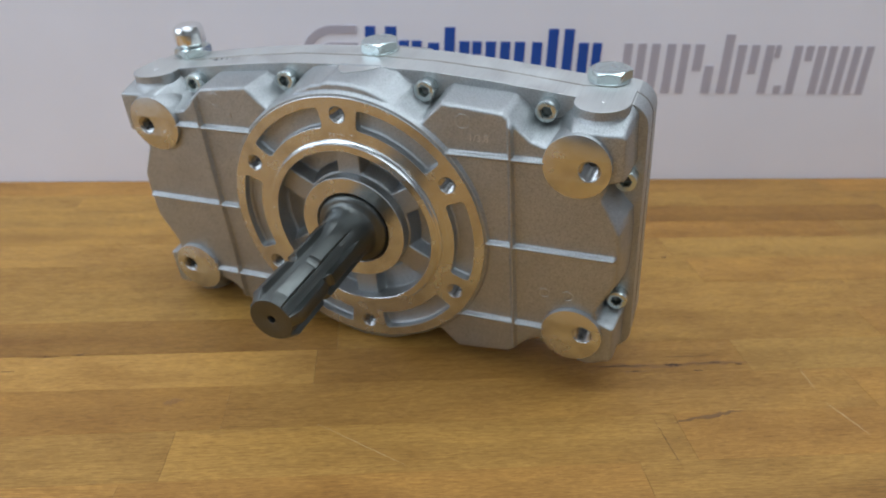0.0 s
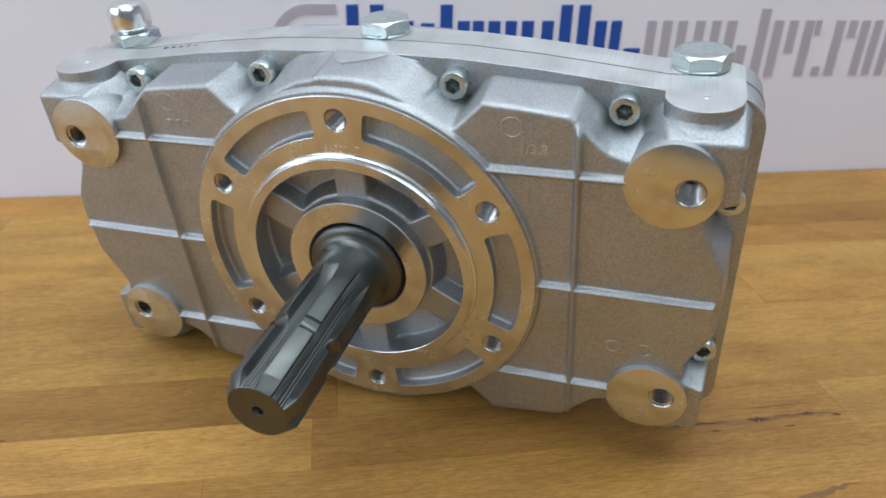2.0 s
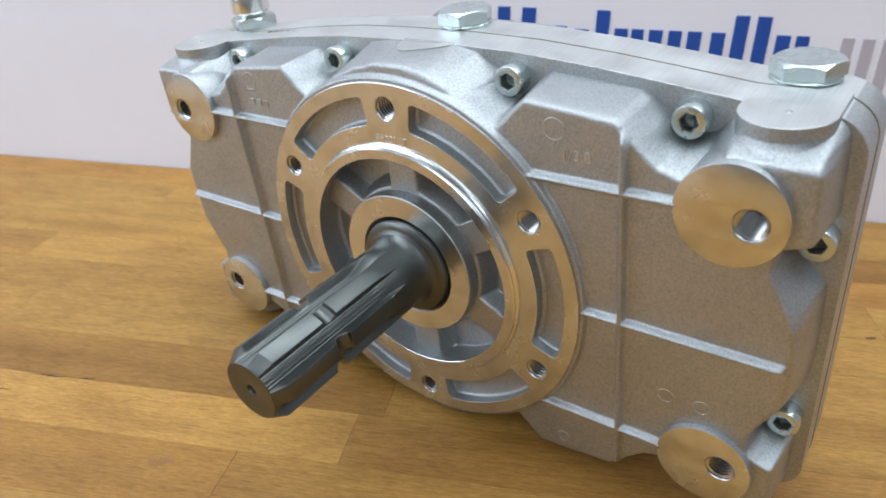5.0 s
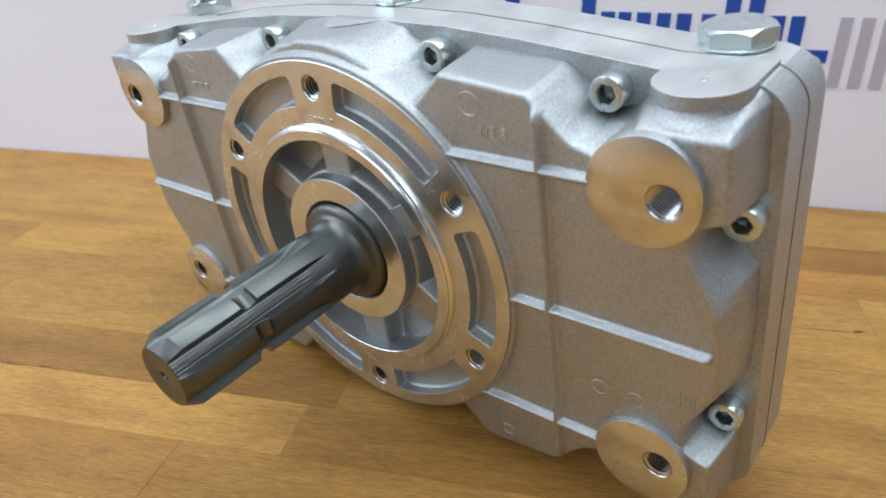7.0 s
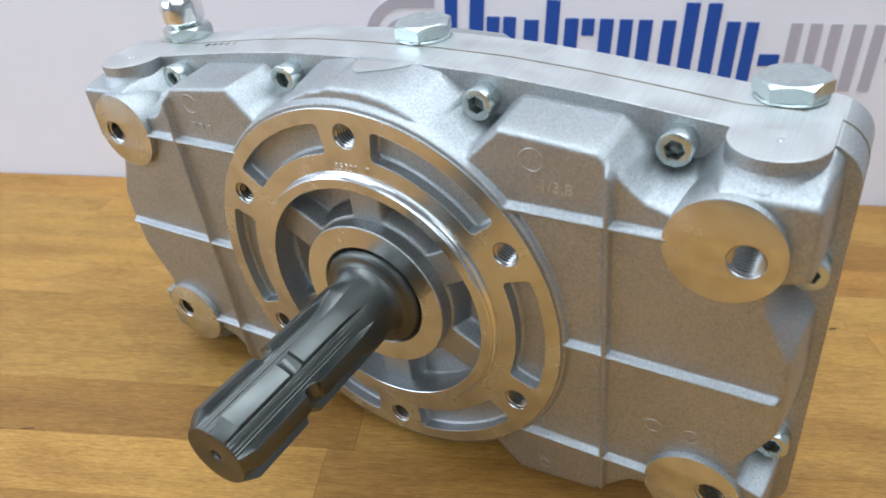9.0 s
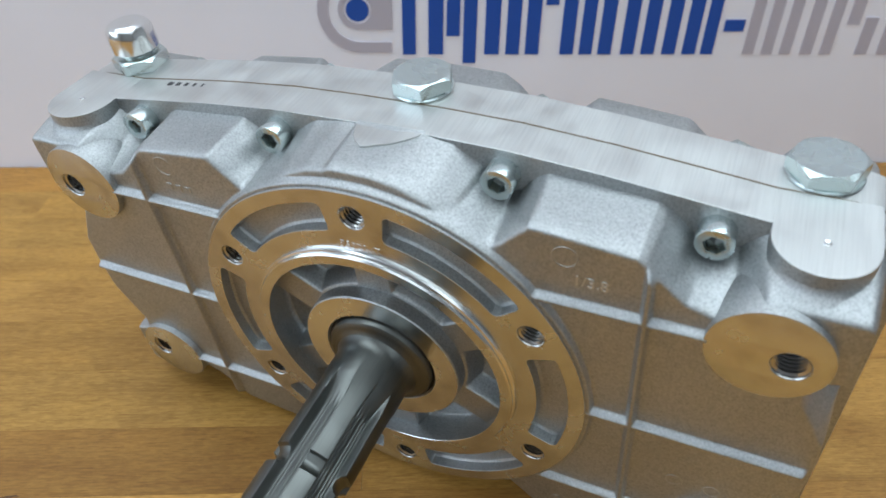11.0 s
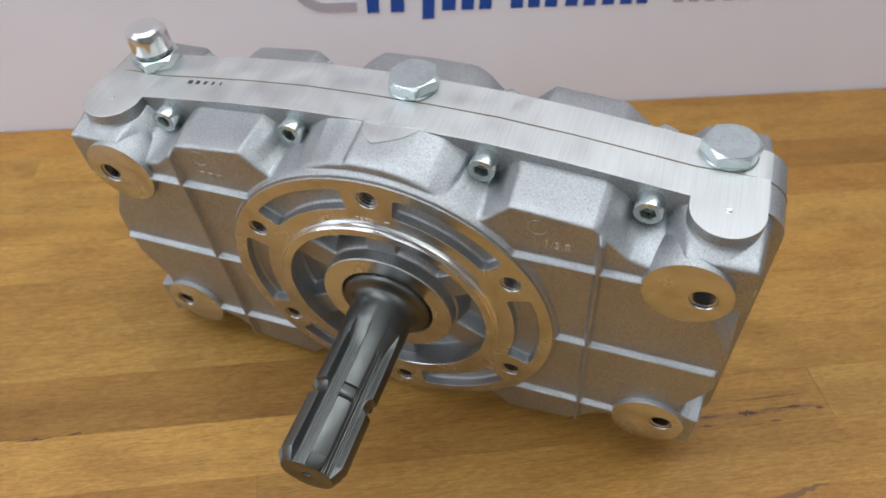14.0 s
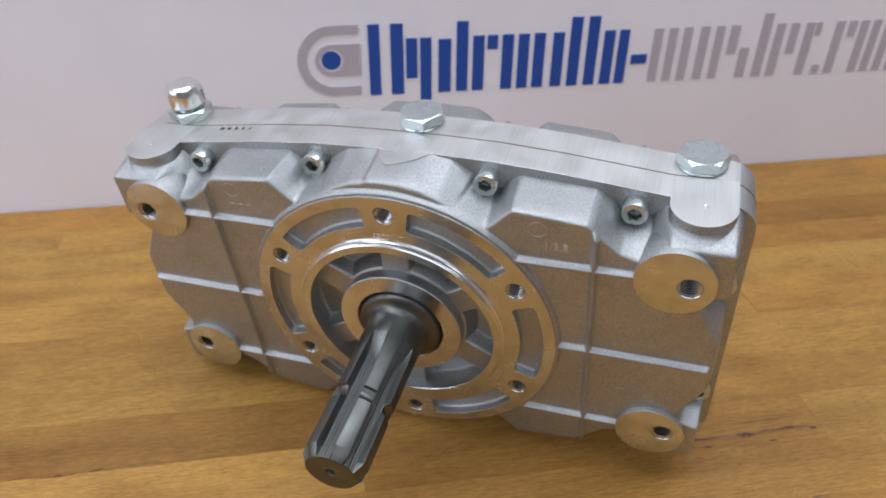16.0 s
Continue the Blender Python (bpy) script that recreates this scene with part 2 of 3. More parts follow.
def inside_distance(loop, x, z):
    """Signed distance to a closed outline; negative inside."""
    best, inside = np.full(x.shape, 9.0), np.zeros(x.shape, bool)
    for (ax, az), (bx, bz) in zip(loop, np.roll(loop, -1, 0)):
        ex, ez = bx - ax, bz - az
        h = np.clip(((x - ax) * ex + (z - az) * ez) / (ex * ex + ez * ez + 1e-12), 0, 1)
        best = np.minimum(best, np.hypot(x - ax - h * ex, z - az - h * ez))
        inside ^= ((az > z) != (bz > z)) & (x < ex * (z - az) / (ez if ez else 1e-12) + ax)
    return np.where(inside, -best, best)


def soften(y, times):
    for _ in range(times):
        for axis in (0, 1):
            y = (np.roll(y, 1, axis) + 2 * y + np.roll(y, -1, axis)) / 4
    return y


def relief(step, front):
    """The outer face of a casting half as depths over a fine net."""
    xs, zs = np.arange(-0.196, 0.1961, step), np.arange(-0.112, 0.1121, step)
    x, z = np.meshgrid(xs, zs, indexing="ij")
    high = z if front else z * 1.030   # the rear half is a little lower
    if front:   # the middle block stands a little lower beside its milled spot
        high = high + 0.0007 * np.clip((x + 0.036) / 0.024, 0, 1) * ((x < -0.0106) & (z > 0))
    face = FRONT_Q if front else [(0, .1014), (.0270, .1004), (.0345, .0950)] + FRONT_Q[4:]
    df, db = inside_distance(whole(face), x, high * (1 if front else 1.022)), inside_distance(whole(BACK_Q), x, high)
    t = np.clip(df / (df - db + 1e-9), 0, 1)
    t = np.where(df <= 0, 0, np.where(db >= 0, 1, t))
    y = WALL + t * (FACE + 0.0015 - WALL)
    y = y + np.where(df < 0, np.clip(df + 0.0022, 0, 0.0022) ** 2, 0.0022 ** 2 * (t < 0.2)) * 230   # worn edge
    y = soften(y, 2)
    r = np.hypot(x, z)
    if front:
        ribs = np.zeros(x.shape)
        for d, along, end in [(np.abs(np.abs(x) - 0.1125), z, 0.0880)] + [(np.abs(z - h), x, w) for h, w in ((0.0625, 0.150), (0.0005, 0.1785), (-0.0615, 0.150))]:
            rib = np.clip(0.0034 - np.maximum(0, d - 0.0009) * 3.6, 0, 0.0034) * np.clip((end - np.abs(along)) / 0.0015, 0, 1) * np.clip(-df / 0.0022, 0, 1)
            ribs = np.maximum(ribs, soften(rib, 1))
        y = y - ribs
        y = np.minimum(y, 0.0011 + np.maximum(0, r - 0.0960) * 2.6 + np.maximum(0, r - 0.0972) * 6)
        # floors of the slots and of the pocket round the hub, with its six webs
        turn = (np.degrees(np.arctan2(z, x)) + 30) % 60 - 30
        wall = np.minimum(np.radians(20.6 - np.abs(turn)) * r, np.minimum(r - 0.0738, 0.0874 - r))
        slot_floor = 0.0062 - np.clip(0.0010 - wall, 0, 0.0010) ** 2 * 1300
        pocket = np.minimum(0.0150, np.maximum(0.0046, (r - 0.0383) * 2.6))   # the hub flares into its pocket
        floor = np.where(r < 0.0615, pocket, slot_floor)
        for k in range(6):
            w = math.radians(90 + 60 * k)
            off = np.abs(-x * math.sin(w) + z * math.cos(w))
            ahead = x * math.cos(w) + z * math.sin(w)
            web = 0.0046 + np.maximum(0, off - 0.0084) * 4.5
            floor = np.where((r < 0.0622) & (ahead > 0), np.minimum(floor, web), floor)
        floor = soften(floor, 1)
        for k in range(6):
            w = math.radians(90 + 60 * k)
            floor = np.where(np.hypot(x - 0.0825 * math.cos(w), z - 0.0825 * math.sin(w)) < 0.0074, 0.020, floor)
        y = np.where(r < 0.0925, floor, y)
        y = np.where(np.hypot(np.abs(x) - 0.1525, np.abs(z) - 0.0625) < 0.0190, np.maximum(y, 0.0195), y)
        y = np.where(r < 0.0285, 0.012, y)
    return xs, zs, y


def casting(name, step, front, label):
    xs, zs, y = relief(step, front)
    nx, nz = len(xs), len(zs)
    x, z = np.meshgrid(xs, zs, indexing="ij")
    depth = y if front else 2 * JOINT - y
    co = np.stack([x, depth, z], -1).reshape(-1, 3)
    i = np.arange(nx * nz).reshape(nx, nz)
    quads = np.stack([i[:-1, :-1], i[1:, :-1], i[1:, 1:], i[:-1, 1:]], -1).reshape(-1, 4)
    level = y.reshape(-1)[quads]
    quads, level = quads[level.min(1) < FACE + 0.0006], level[level.min(1) < FACE + 0.0006]
    # each cell is split along its gentler diagonal
    along = np.abs(level[:, 0] - level[:, 2]) < np.abs(level[:, 1] - level[:, 3])
    p, q = quads[along], quads[~along]
    tris = np.vstack([p[:, [0, 1, 2]], p[:, [0, 2, 3]], q[:, [0, 1, 3]], q[:, [1, 2, 3]]])
    if not front:
        tris = tris[:, ::-1]
    used, flat = np.unique(tris, return_inverse=True)
    mesh = bpy.data.meshes.new(name)
    mesh.from_pydata(co[used].tolist(), [], flat.reshape(-1, 3).tolist())
    mesh.update()
    return finish(name, mesh, ALU, gearbox, label, 180)


def flange_outline(shrink=0.0):
    """Outline of the joint flange: arched top and bottom, round corners."""
    top = [(-0.1640, 0.0926), (-0.1445, 0.0928), (-0.118, 0.0960), (-0.088, 0.0995), (-0.052, 0.1025), (-0.0180, 0.1035), (0.0180, 0.1035), (0.052, 0.1025), (0.088, 0.0995), (0.118, 0.0960), (0.1445, 0.0928), (0.1640, 0.0926)]
    corner = [(0.1705 + 0.0170 * math.sin(a), 0.0768 + 0.0153 * math.cos(a)) for a in np.linspace(0.05, math.pi / 2, 12)]
    left = [(-x, z) for x, z in corner]
    loop = top + corner + [(x, -z) for x, z in reversed(corner)] + [(x, -z) for x, z in reversed(top)] + [(x, -z) for x, z in left] + left[::-1]
    return [(x * (1 - shrink), z * (1 - shrink)) for x, z in loop]


front_housing = casting("front_housing", 0.0005, True, "sand-grey cast front half with ribs")
rear_housing = casting("rear_housing", 0.0005, False, "cast rear half with raised blocks")
two_tone(part("joint_flange", plate([flange_outline()], FACE, JOINT - 0.0003, 0.0002), ALU, gearbox, "front joint flange with milled top edge"), MILLED, 2, 0)
two_tone(part("joint_flange", plate([flange_outline()], JOINT + 0.0003, BACK, 0.0002), ALU, gearbox, "rear joint flange with milled top edge"), MILLED, 2, 0)
part("gasket", plate([flange_outline(-0.0012)], JOINT - 0.00034, JOINT + 0.00034, 0.00005), GASKET, gearbox, "thin brown gasket")

# milled pads that widen the top and bottom edges
for side in (-1, 1):
    for up in (-1, 1):
        arc = [(side * 0.1610 + 0.0163 * math.cos(a), 0.0275 - 0.0165 * math.sin(a)) for a in np.linspace(0, math.pi, 25)]
        loop = arc + [(side * 0.1610 - 0.0163, JOINT - 0.0004), (side * 0.1610 + 0.0163, JOINT - 0.0004)]
        two_tone(part("pad", plate([loop], *((0.081, 0.09286) if up > 0 else (-0.09286, -0.081)), 0.0002, True), ALU, gearbox, "half-round pad milled flat on top"), MILLED, 2, 0)
for side in (-1, 1):   # hollow blend from each top pad into the casting
    bm, rows = bmesh.new(), []
    for r, h in ((0.0162, 0.0900), (0.0163, 0.0885), (0.0166, 0.0872), (0.0174, 0.0858), (0.0186, 0.0847), (0.0212, 0.0836)):
        rows.append([bm.verts.new((side * 0.1610 + (0.0163 + (r - 0.0163) * math.sin(a) ** 2) * math.cos(a), 0.0275 - (0.0163 + (r - 0.0163) * math.sin(a) ** 2) * math.sin(a), h)) for a in np.linspace(0.02, math.pi - 0.02, 33)])
    for p, q in zip(rows, rows[1:]):
        for i in range(32):
            bm.faces.new((p[i], p[i + 1], q[i + 1], q[i]))
    part("pad_blend", bm, ALU, gearbox, "", 60)
loop = [(-0.0105, FACE + 0.0004), (-0.0105, 0.0310), (-0.0098, 0.0280), (-0.0080, 0.0240), (-0.0052, 0.0205), (-0.0022, 0.0182), (0.0004, 0.0186), (0.0035, 0.0205), (0.0075, 0.0222), (0.0120, 0.0255), (0.0155, 0.0290), (0.0175, 0.0312), (0.0180, FACE + 0.0004)]
part("pad", plate([loop], 0.098, 0.10352, 0.0001, True), MILLED, gearbox, "milled spot on the middle block")

# machined mounting flange with six slots and six tapped holes
HOLES = [(0.0825 * math.cos(radians(90 + 60 * k)), 0.0825 * math.sin(radians(90 + 60 * k))) for k in range(6)]


def slot(mid):
    """A curved slot with rounded corners between two tapped holes."""
    pts, c = [], 0.0022
    for r, spans in ((0.0874, (-20.6, 20.6)), (0.0738, (20.6, -20.6))):
        a0, a1 = spans
        s = 1 if a1 > a0 else -1
        bite = math.degrees(c / r)
        inner = r - c if r > 0.08 else r + c
        pts.append((inner, a0))
        pts += [(r - (c * 0.3 if r > 0.08 else -c * 0.3), a0 + s * bite * 0.3)]
        pts += [(r, a) for a in np.linspace(a0 + s * bite, a1 - s * bite, 16)]
        pts += [(r - (c * 0.3 if r > 0.08 else -c * 0.3), a1 - s * bite * 0.3)]
        pts.append((inner, a1))
    return [(r * math.cos(radians(mid + a)), r * math.sin(radians(mid + a))) for r, a in pts]


flange_loops = [circle(0, 0, 0.0945, 144), circle(0, 0, 0.0624, 120)] + [slot(60 * k) for k in range(6)] + [circle(x, z, 0.0056, 32) for x, z in HOLES]
flange = two_tone(part("mounting_flange", plate(flange_loops, 0.0, 0.0085, 0.0004), ALU, gearbox, "machined round face with six slots", 12), FACED, 1, -1)
part("pocket_wall", lathe([(0.0614, 0.0165), (0.0612, 0.0120), (0.0590, 0.0015), (0.0585, -0.0010), (0.0585, -0.0030)], 144), ALU, flange)
two_tone(part("spigot_ring", lathe([(0.0584, -0.0032), (0.0586, -0.0034), (0.0631, -0.0034), (0.0637, -0.0028), (0.0639, -0.0019), (0.0647, -0.0015), (0.0651, -0.0008), (0.0652, 0.004)], 144), TURNED, flange, "bright turned centring ring", 20), FACED, 1, -1)


def threaded_hole(x, z, y, r, parent):
    prof, a = [(r * 1.06, y), (r, y + 0.0004)], y + 0.0006
    while a < y + 0.016:
        prof += [(r, a), (r, a + 0.0004), (r * 0.83, a + 0.00095), (r * 0.83, a + 0.0012)]
        a += 0.0017
    prof += [(r * 0.83, a), (r * 0.83, a + 0.006), (0.0002, a + 0.008)]
    return part("threaded_hole", lathe(prof, 48, centre=(x, 0, z)), THREAD, parent, "", 8)


for x, z in HOLES:
    threaded_hole(x, z, 0.0001, 0.0053, flange)

# hub with the shaft seal
two_tone(part("hub", lathe([(0.0392, 0.016), (0.0387, -0.0019), (0.0382, -0.0025), (0.0276, -0.0025), (0.0270, -0.0018), (0.0270, 0.012)], 96), ALU, gearbox, "machined bearing hub", 35), FACED, 1, -1)
part("shaft_seal", lathe([(0.0272, 0.0020), (0.0270, -0.0006), (0.0267, -0.0012), (0.0263, -0.0012), (0.0260, 0.002)], 96), RUBBER, gearbox, "black rubber lip seal", 60)


def spline_radius(a, top, share=1.0):
    """Outline of a six-splined shaft: land width, rounded root."""
    d = abs((math.degrees(a) - 65 + 30) % 60 - 30)
    land, foot, root = 12.9, 16.4, 0.0140
    if d < land:
        return top
    hobbed = 0.00022 * max(0.0, share * 6 - 5) * (int((d - foot) / 2.8) % 2) if d > foot else 0
    return min(top, top + (root - top) * min(1, (d - land) / (foot - land))) + hobbed


def splined_shaft():
    bm, n, rings = bmesh.new(), 360, []
    R = 0.0180
    #           along    top radius  share of spline
    stations = [(-0.1065, 0.0137, 1), (-0.1062, 0.0141, 1), (-0.1005, 0.0178, 1), (-0.1000, R, 1), (-0.0708, R, 1), (-0.0703, 0.0169, 1), (-0.0690, 0.0155, 1), (-0.0675, 0.0148, 1), (-0.0660, 0.0147, 1), (-0.0645, 0.0151, 1), (-0.0630, 0.0163, 1), (-0.0624, R, 1),
                (-0.0400, R, 1), (-0.0370, R, 0.95), (-0.0340, R, 0.82), (-0.0310, R, 0.62), (-0.0280, R, 0.38), (-0.0250, R, 0.14), (-0.0232, R, 0), (-0.0125, R, 0), (-0.0105, 0.0183, 0), (-0.0085, 0.0189, 0), (-0.0068, 0.0199, 0), (-0.0058, 0.0214, 0), (-0.0054, 0.0226, 0),
                (-0.0051, 0.0238, 0), (-0.0042, 0.0251, 0), (-0.0024, 0.0259, 0), (0.004, 0.0261, 0)]
    for y, top, share in stations:
        ring = []
        for i in range(n):
            a = 2 * math.pi * i / n
            full = spline_radius(a, R, share)
            r = min(top, full + (R - 0.0140) * (1 - share)) if share else top
            ring.append(bm.verts.new((r * math.cos(a), y, r * math.sin(a))))
        rings.append(ring)
    for p, q in zip(rings, rings[1:]):
        for i in range(n):
            bm.faces.new((p[i], p[(i + 1) % n], q[(i + 1) % n], q[i]))
    # end face with a centre drilling
    prev = rings[0]
    for r, y in ((0.0042, -0.1065), (0.0026, -0.1060), (0.0018, -0.1035), (0.0016, -0.100)):
        ring = [bm.verts.new((r * math.cos(2 * math.pi * i / n), y, r * math.sin(2 * math.pi * i / n))) for i in range(n)]
        for i in range(n):
            bm.faces.new((ring[i], ring[(i + 1) % n], prev[(i + 1) % n], prev[i]))
        prev = ring
    bm.faces.new(prev)
    return bm


part("splined_shaft", splined_shaft(), STEEL, gearbox, "dark oiled steel shaft with six splines and a ring groove", 24)

# mounting bosses at the corners
for side in (-1, 1):
    for up in (-1, 1):
        hx, hz = side * 0.1600, up * 0.0607
        boss = two_tone(part("mounting_boss", plate([circle(side * 0.1525, up * 0.0625, 0.0204, 72), circle(hx, hz, 0.0064, 32)], 0.0008, 0.022, 0.0005), ALU, gearbox, "round boss with a machined face and off-centre tapped hole", 25), FACED, 1, -1)
        threaded_hole(hx, hz, 0.0010, 0.0061, boss)


# socket screws round the joint
def socket_screw(x, z, y0, y1, parent, turn):
    hexagon = [(x + 0.0038 * math.cos(radians(60 * k + turn)), z + 0.0038 * math.sin(radians(60 * k + turn))) for k in range(6)]
    front = y0 < y1
    a, b = min(y0, y1), max(y0, y1)
    bm = plate([circle(x, z, 0.0066, 40), hexagon], a, b, 0.0005)
    screw = part("socket_screw", bm, ZINC, parent, "zinc-plated hexagon socket screw", 30)
    mid = a + 0.0050 if front else b - 0.0050
    # dark steel instead of zinc here: shade of the deep recess put into the colour
    part("socket", lathe([(0.0002, mid + (0.0022 if front else -0.0022)), (0.0032, mid), (0.0040, mid)], 6, centre=(x, 0, z)), STEEL, screw, "", 5)
    return screw


SCREWS = [(sx * x, sz * z) for sx in (-1, 1) for sz in (-1, 1) for x, z in ((0.0508, 0.0926), (0.1287, 0.0853), (0.1778, 0.0448))]
for k, (x, z) in enumerate(SCREWS):
    socket_screw(x, z, 0.0232, FACE + 0.0004, gearbox, 17 * k)
    corners = [(x + 0.0075 * math.cos(radians(60 * i + 30 + 7 * (k % 3))), z + 0.0075 * math.sin(radians(60 * i + 30 + 7 * (k % 3)))) for i in range(6)]
    part("hexagon_nut", plate([corners], BACK - 0.0002, BACK + 0.0064, 0.0005), ZINC, gearbox, "zinc-plated hexagon nut", 30)


# plugs along the top
def hexagon_head(centre, half, low, high, turn=0.0, top=0.97):
    """A hexagon head across flats 2 * half, its upper corners turned off to a circle."""
    bm, n, rings = bmesh.new(), 72, []
    for level in range(4):
        ring = []
        for i in range(n):
            a = 2 * math.pi * i / n
            flat = half / math.cos((a + math.pi / 6) % (math.pi / 3) - math.pi / 6)
            edge = high - max(0.0, flat - half * top) * 0.62
            r, z = ((flat * 0.97, low), (flat, low + 0.0005), (flat, edge), (half * top, high))[level]
            w = a + radians(turn)
            ring.append(bm.verts.new((centre[0] + r * math.cos(w), centre[1] + r * math.sin(w), centre[2] + z)))
        rings.append(ring)
    for p, q in zip(rings, rings[1:]):
        for i in range(n):
            bm.faces.new((p[i], p[(i + 1) % n], q[(i + 1) % n], q[i]))
    bm.faces.new(rings[0][::-1])
    bm.faces.new(rings[-1])
    return bm


def hex_plug(x, y, z, name, label, turn=12, head=0.0074):
    plug = part(name, hexagon_head((x, y, z), 0.0119, 0.0010, head, turn), ZINC, gearbox, label, 20)
    part("washer", lathe([(0.0085, 0.0), (0.0128, 0.0), (0.0131, 0.0006), (0.0127, 0.0012), (0.0085, 0.0012)], 48, centre=(x, y, z), upright=True), ZINC, plug)
    return plug


hex_plug(0.0035, 0.0635, 0.1036, "filler_plug", "zinc-plated hexagon plug", 22)
hex_plug(0.1585, 0.0640, 0.0928, "level_plug", "zinc-plated hexagon plug", -23)
drain = hex_plug(0.0035, 0.0635, -0.1116, "drain_plug", "zinc-plated hexagon plug under the case", 4)

VENT = (-0.1550, 0.0630, 0.0928)
breather = part("breather_plug", hexagon_head(VENT, 0.0118, 0.0, 0.0066, 8), ZINC, gearbox, "hexagon base of the breather", 20)
part("neck", lathe([(0.0075, 0.0060), (0.0075, 0.0100)], 40, centre=VENT, upright=True), ZINC, breather)
part("cap", lathe([(0.0070, 0.0082), (0.0106, 0.0086), (0.0113, 0.0096), (0.0113, 0.0165), (0.0109, 0.0195), (0.0098, 0.0215), (0.0078, 0.0226), (0.0002, 0.0229)], 18, centre=VENT, upright=True), CHROME, breather, "bright plated breather cap", 26)

# marks stamped and cast into the case
for side in (-1, 1):
    part("punch_mark", lathe([(0.0014, 0.0), (0.0012, 0.00025), (0.0005, 0.0001), (0.0002, -0.0001)], 16, centre=(side * 0.1615, 0.0270, 0.09286), upright=True), CHROME, gearbox)
part("scar", box(-0.0032, -0.0004, 0.0150, 0.0158, 0.0994, 0.1012, 0.0002), STAMP_DARK, front_housing)
UP = Matrix.Rotation(radians(90), 4, "X")
lettering("stamped_number", "85001  T", 0.0052, CHROME, flange, Matrix.Translation((0.0010, -0.0001, 0.0658)) @ UP, 0.00015)
lettering("cast_ratio", "1/3.8", 0.0066, MILLED, front_housing, Matrix.Translation((0.0925, 0.0039, 0.0715)) @ UP, 0.0003)


def cast_ring(x, z, r):
    part("cast_mark", lathe([(r - 0.0006, 0.0041), (r - 0.0002, 0.00384), (r + 0.0002, 0.00384), (r + 0.0006, 0.0041)], 32, centre=(x, 0, z)), ALU, front_housing)


for x, z, r in ((0.0830, 0.0835, 0.0046), (-0.0960, 0.0835, 0.0046), (0.1335, -0.0330, 0.0034), (0.1490, -0.0330, 0.0034), (0.0830, -0.0840, 0.0030)):
    cast_ring(x, z, r)
for k in range(4):   # hatched mark
    part("cast_mark", box(0.1672 + 0.0018 * k, 0.1676 + 0.0018 * k, 0.0037, 0.0044, -0.0265, -0.0205, 0.0001), ALU, front_housing)
for k in range(3):
    part("cast_mark", box(-0.0985 + 0.0052 * k, -0.0955 + 0.0052 * k, 0.0037, 0.0045, 0.0710, 0.0742, 0.0002), ALU, front_housing)
for k in range(5):
    part("stamped_mark", box(-0.1235 + 0.0052 * k, -0.1206 + 0.0052 * k, 0.0455, 0.0482, 0.0953 + 0.00055 * k, 0.0957 + 0.00055 * k), STAMP_DARK, gearbox)

# ---- the table, the banner and the room ----
TURN = Matrix.Rotation(math.atan2(0.4446, 0.8957), 4, "Z")   # along the table's back edge
EDGE, PITCH = 0.347, 0.0436
ROWS_AT = [0.347, 0.305, 0.263, 0.2215, 0.1815, 0.137, 0.0905, 0.043, -0.0022, -0.0433, -0.088, -0.132]


def in_table(m=Matrix()):
    return TURN @ m


banner = new("banner")
banner.matrix_world = TURN
tagged(banner, "white printed banner with blue and grey shapes behind the table", "banner")
part("sheet", box(-1.5, 1.7, 0.349, 0.353, -0.62, 1.35, 0.001), BANNER, banner, "white vinyl sheet")


def bar(u0, u1, z0, z1, mat, name="printed_bar"):
    return part(name, box(u0, u1, 0.3482, 0.3492, z0, z1), mat, banner)


BASE, XH, CAP = 0.1062, 0.1622, 0.1768
for u0, u1, z0, z1 in ((.0050, .0160, BASE, CAP), (.0265, .0388, BASE, CAP), (.0415, .0525, .122, XH), (.0555, .0665, .0985, XH), (.0735, .0860, BASE, XH - .002), (.0915, .1030, BASE, CAP), (.1080, .1195, BASE, XH),
                       (.1225, .1330, .148, XH), (.1375, .1490, BASE, XH), (.1540, .1650, BASE, XH), (.1700, .1815, BASE, XH), (.1895, .2010, BASE, XH), (.2070, .2185, BASE, CAP),
                       (.2250, .2365, BASE, CAP), (.2425, .2540, BASE, XH), (.2585, .2690, BASE, XH), (.2740, .2910, .126, .136)):
    bar(u0, u1, z0, z1, BLUE)
for u0, u1, z0, z1 in ((.2950, .3045, BASE, XH), (.3110, .3205, BASE, XH), (.3270, .3365, BASE, XH), (.3450, .3550, BASE, XH), (.3620, .3715, BASE, XH), (.3780, .3885, .132, XH), (.3930, .4035, BASE, .138), (.4120, .4225, BASE, .1735),
                       (.4285, .4385, BASE, XH), (.4450, .4545, .130, XH), (.4620, .4720, BASE, XH), (.4740, .4800, .148, XH), (.4815, .4900, BASE, .116), (.4960, .5060, BASE, XH), (.5110, .5200, .145, XH), (.5245, .5340, BASE, XH),
                       (.5390, .5480, BASE, XH), (.5540, .5630, BASE, XH), (.5690, .5780, BASE, XH), (.5840, .5930, BASE, XH)):
    bar(u0, u1, z0, z1, MAUVE)


def printed(name, loops, mat):
    ob = part(name, plate(loops, 0.3482, 0.3492, 0.00005), mat, banner)
    return ob


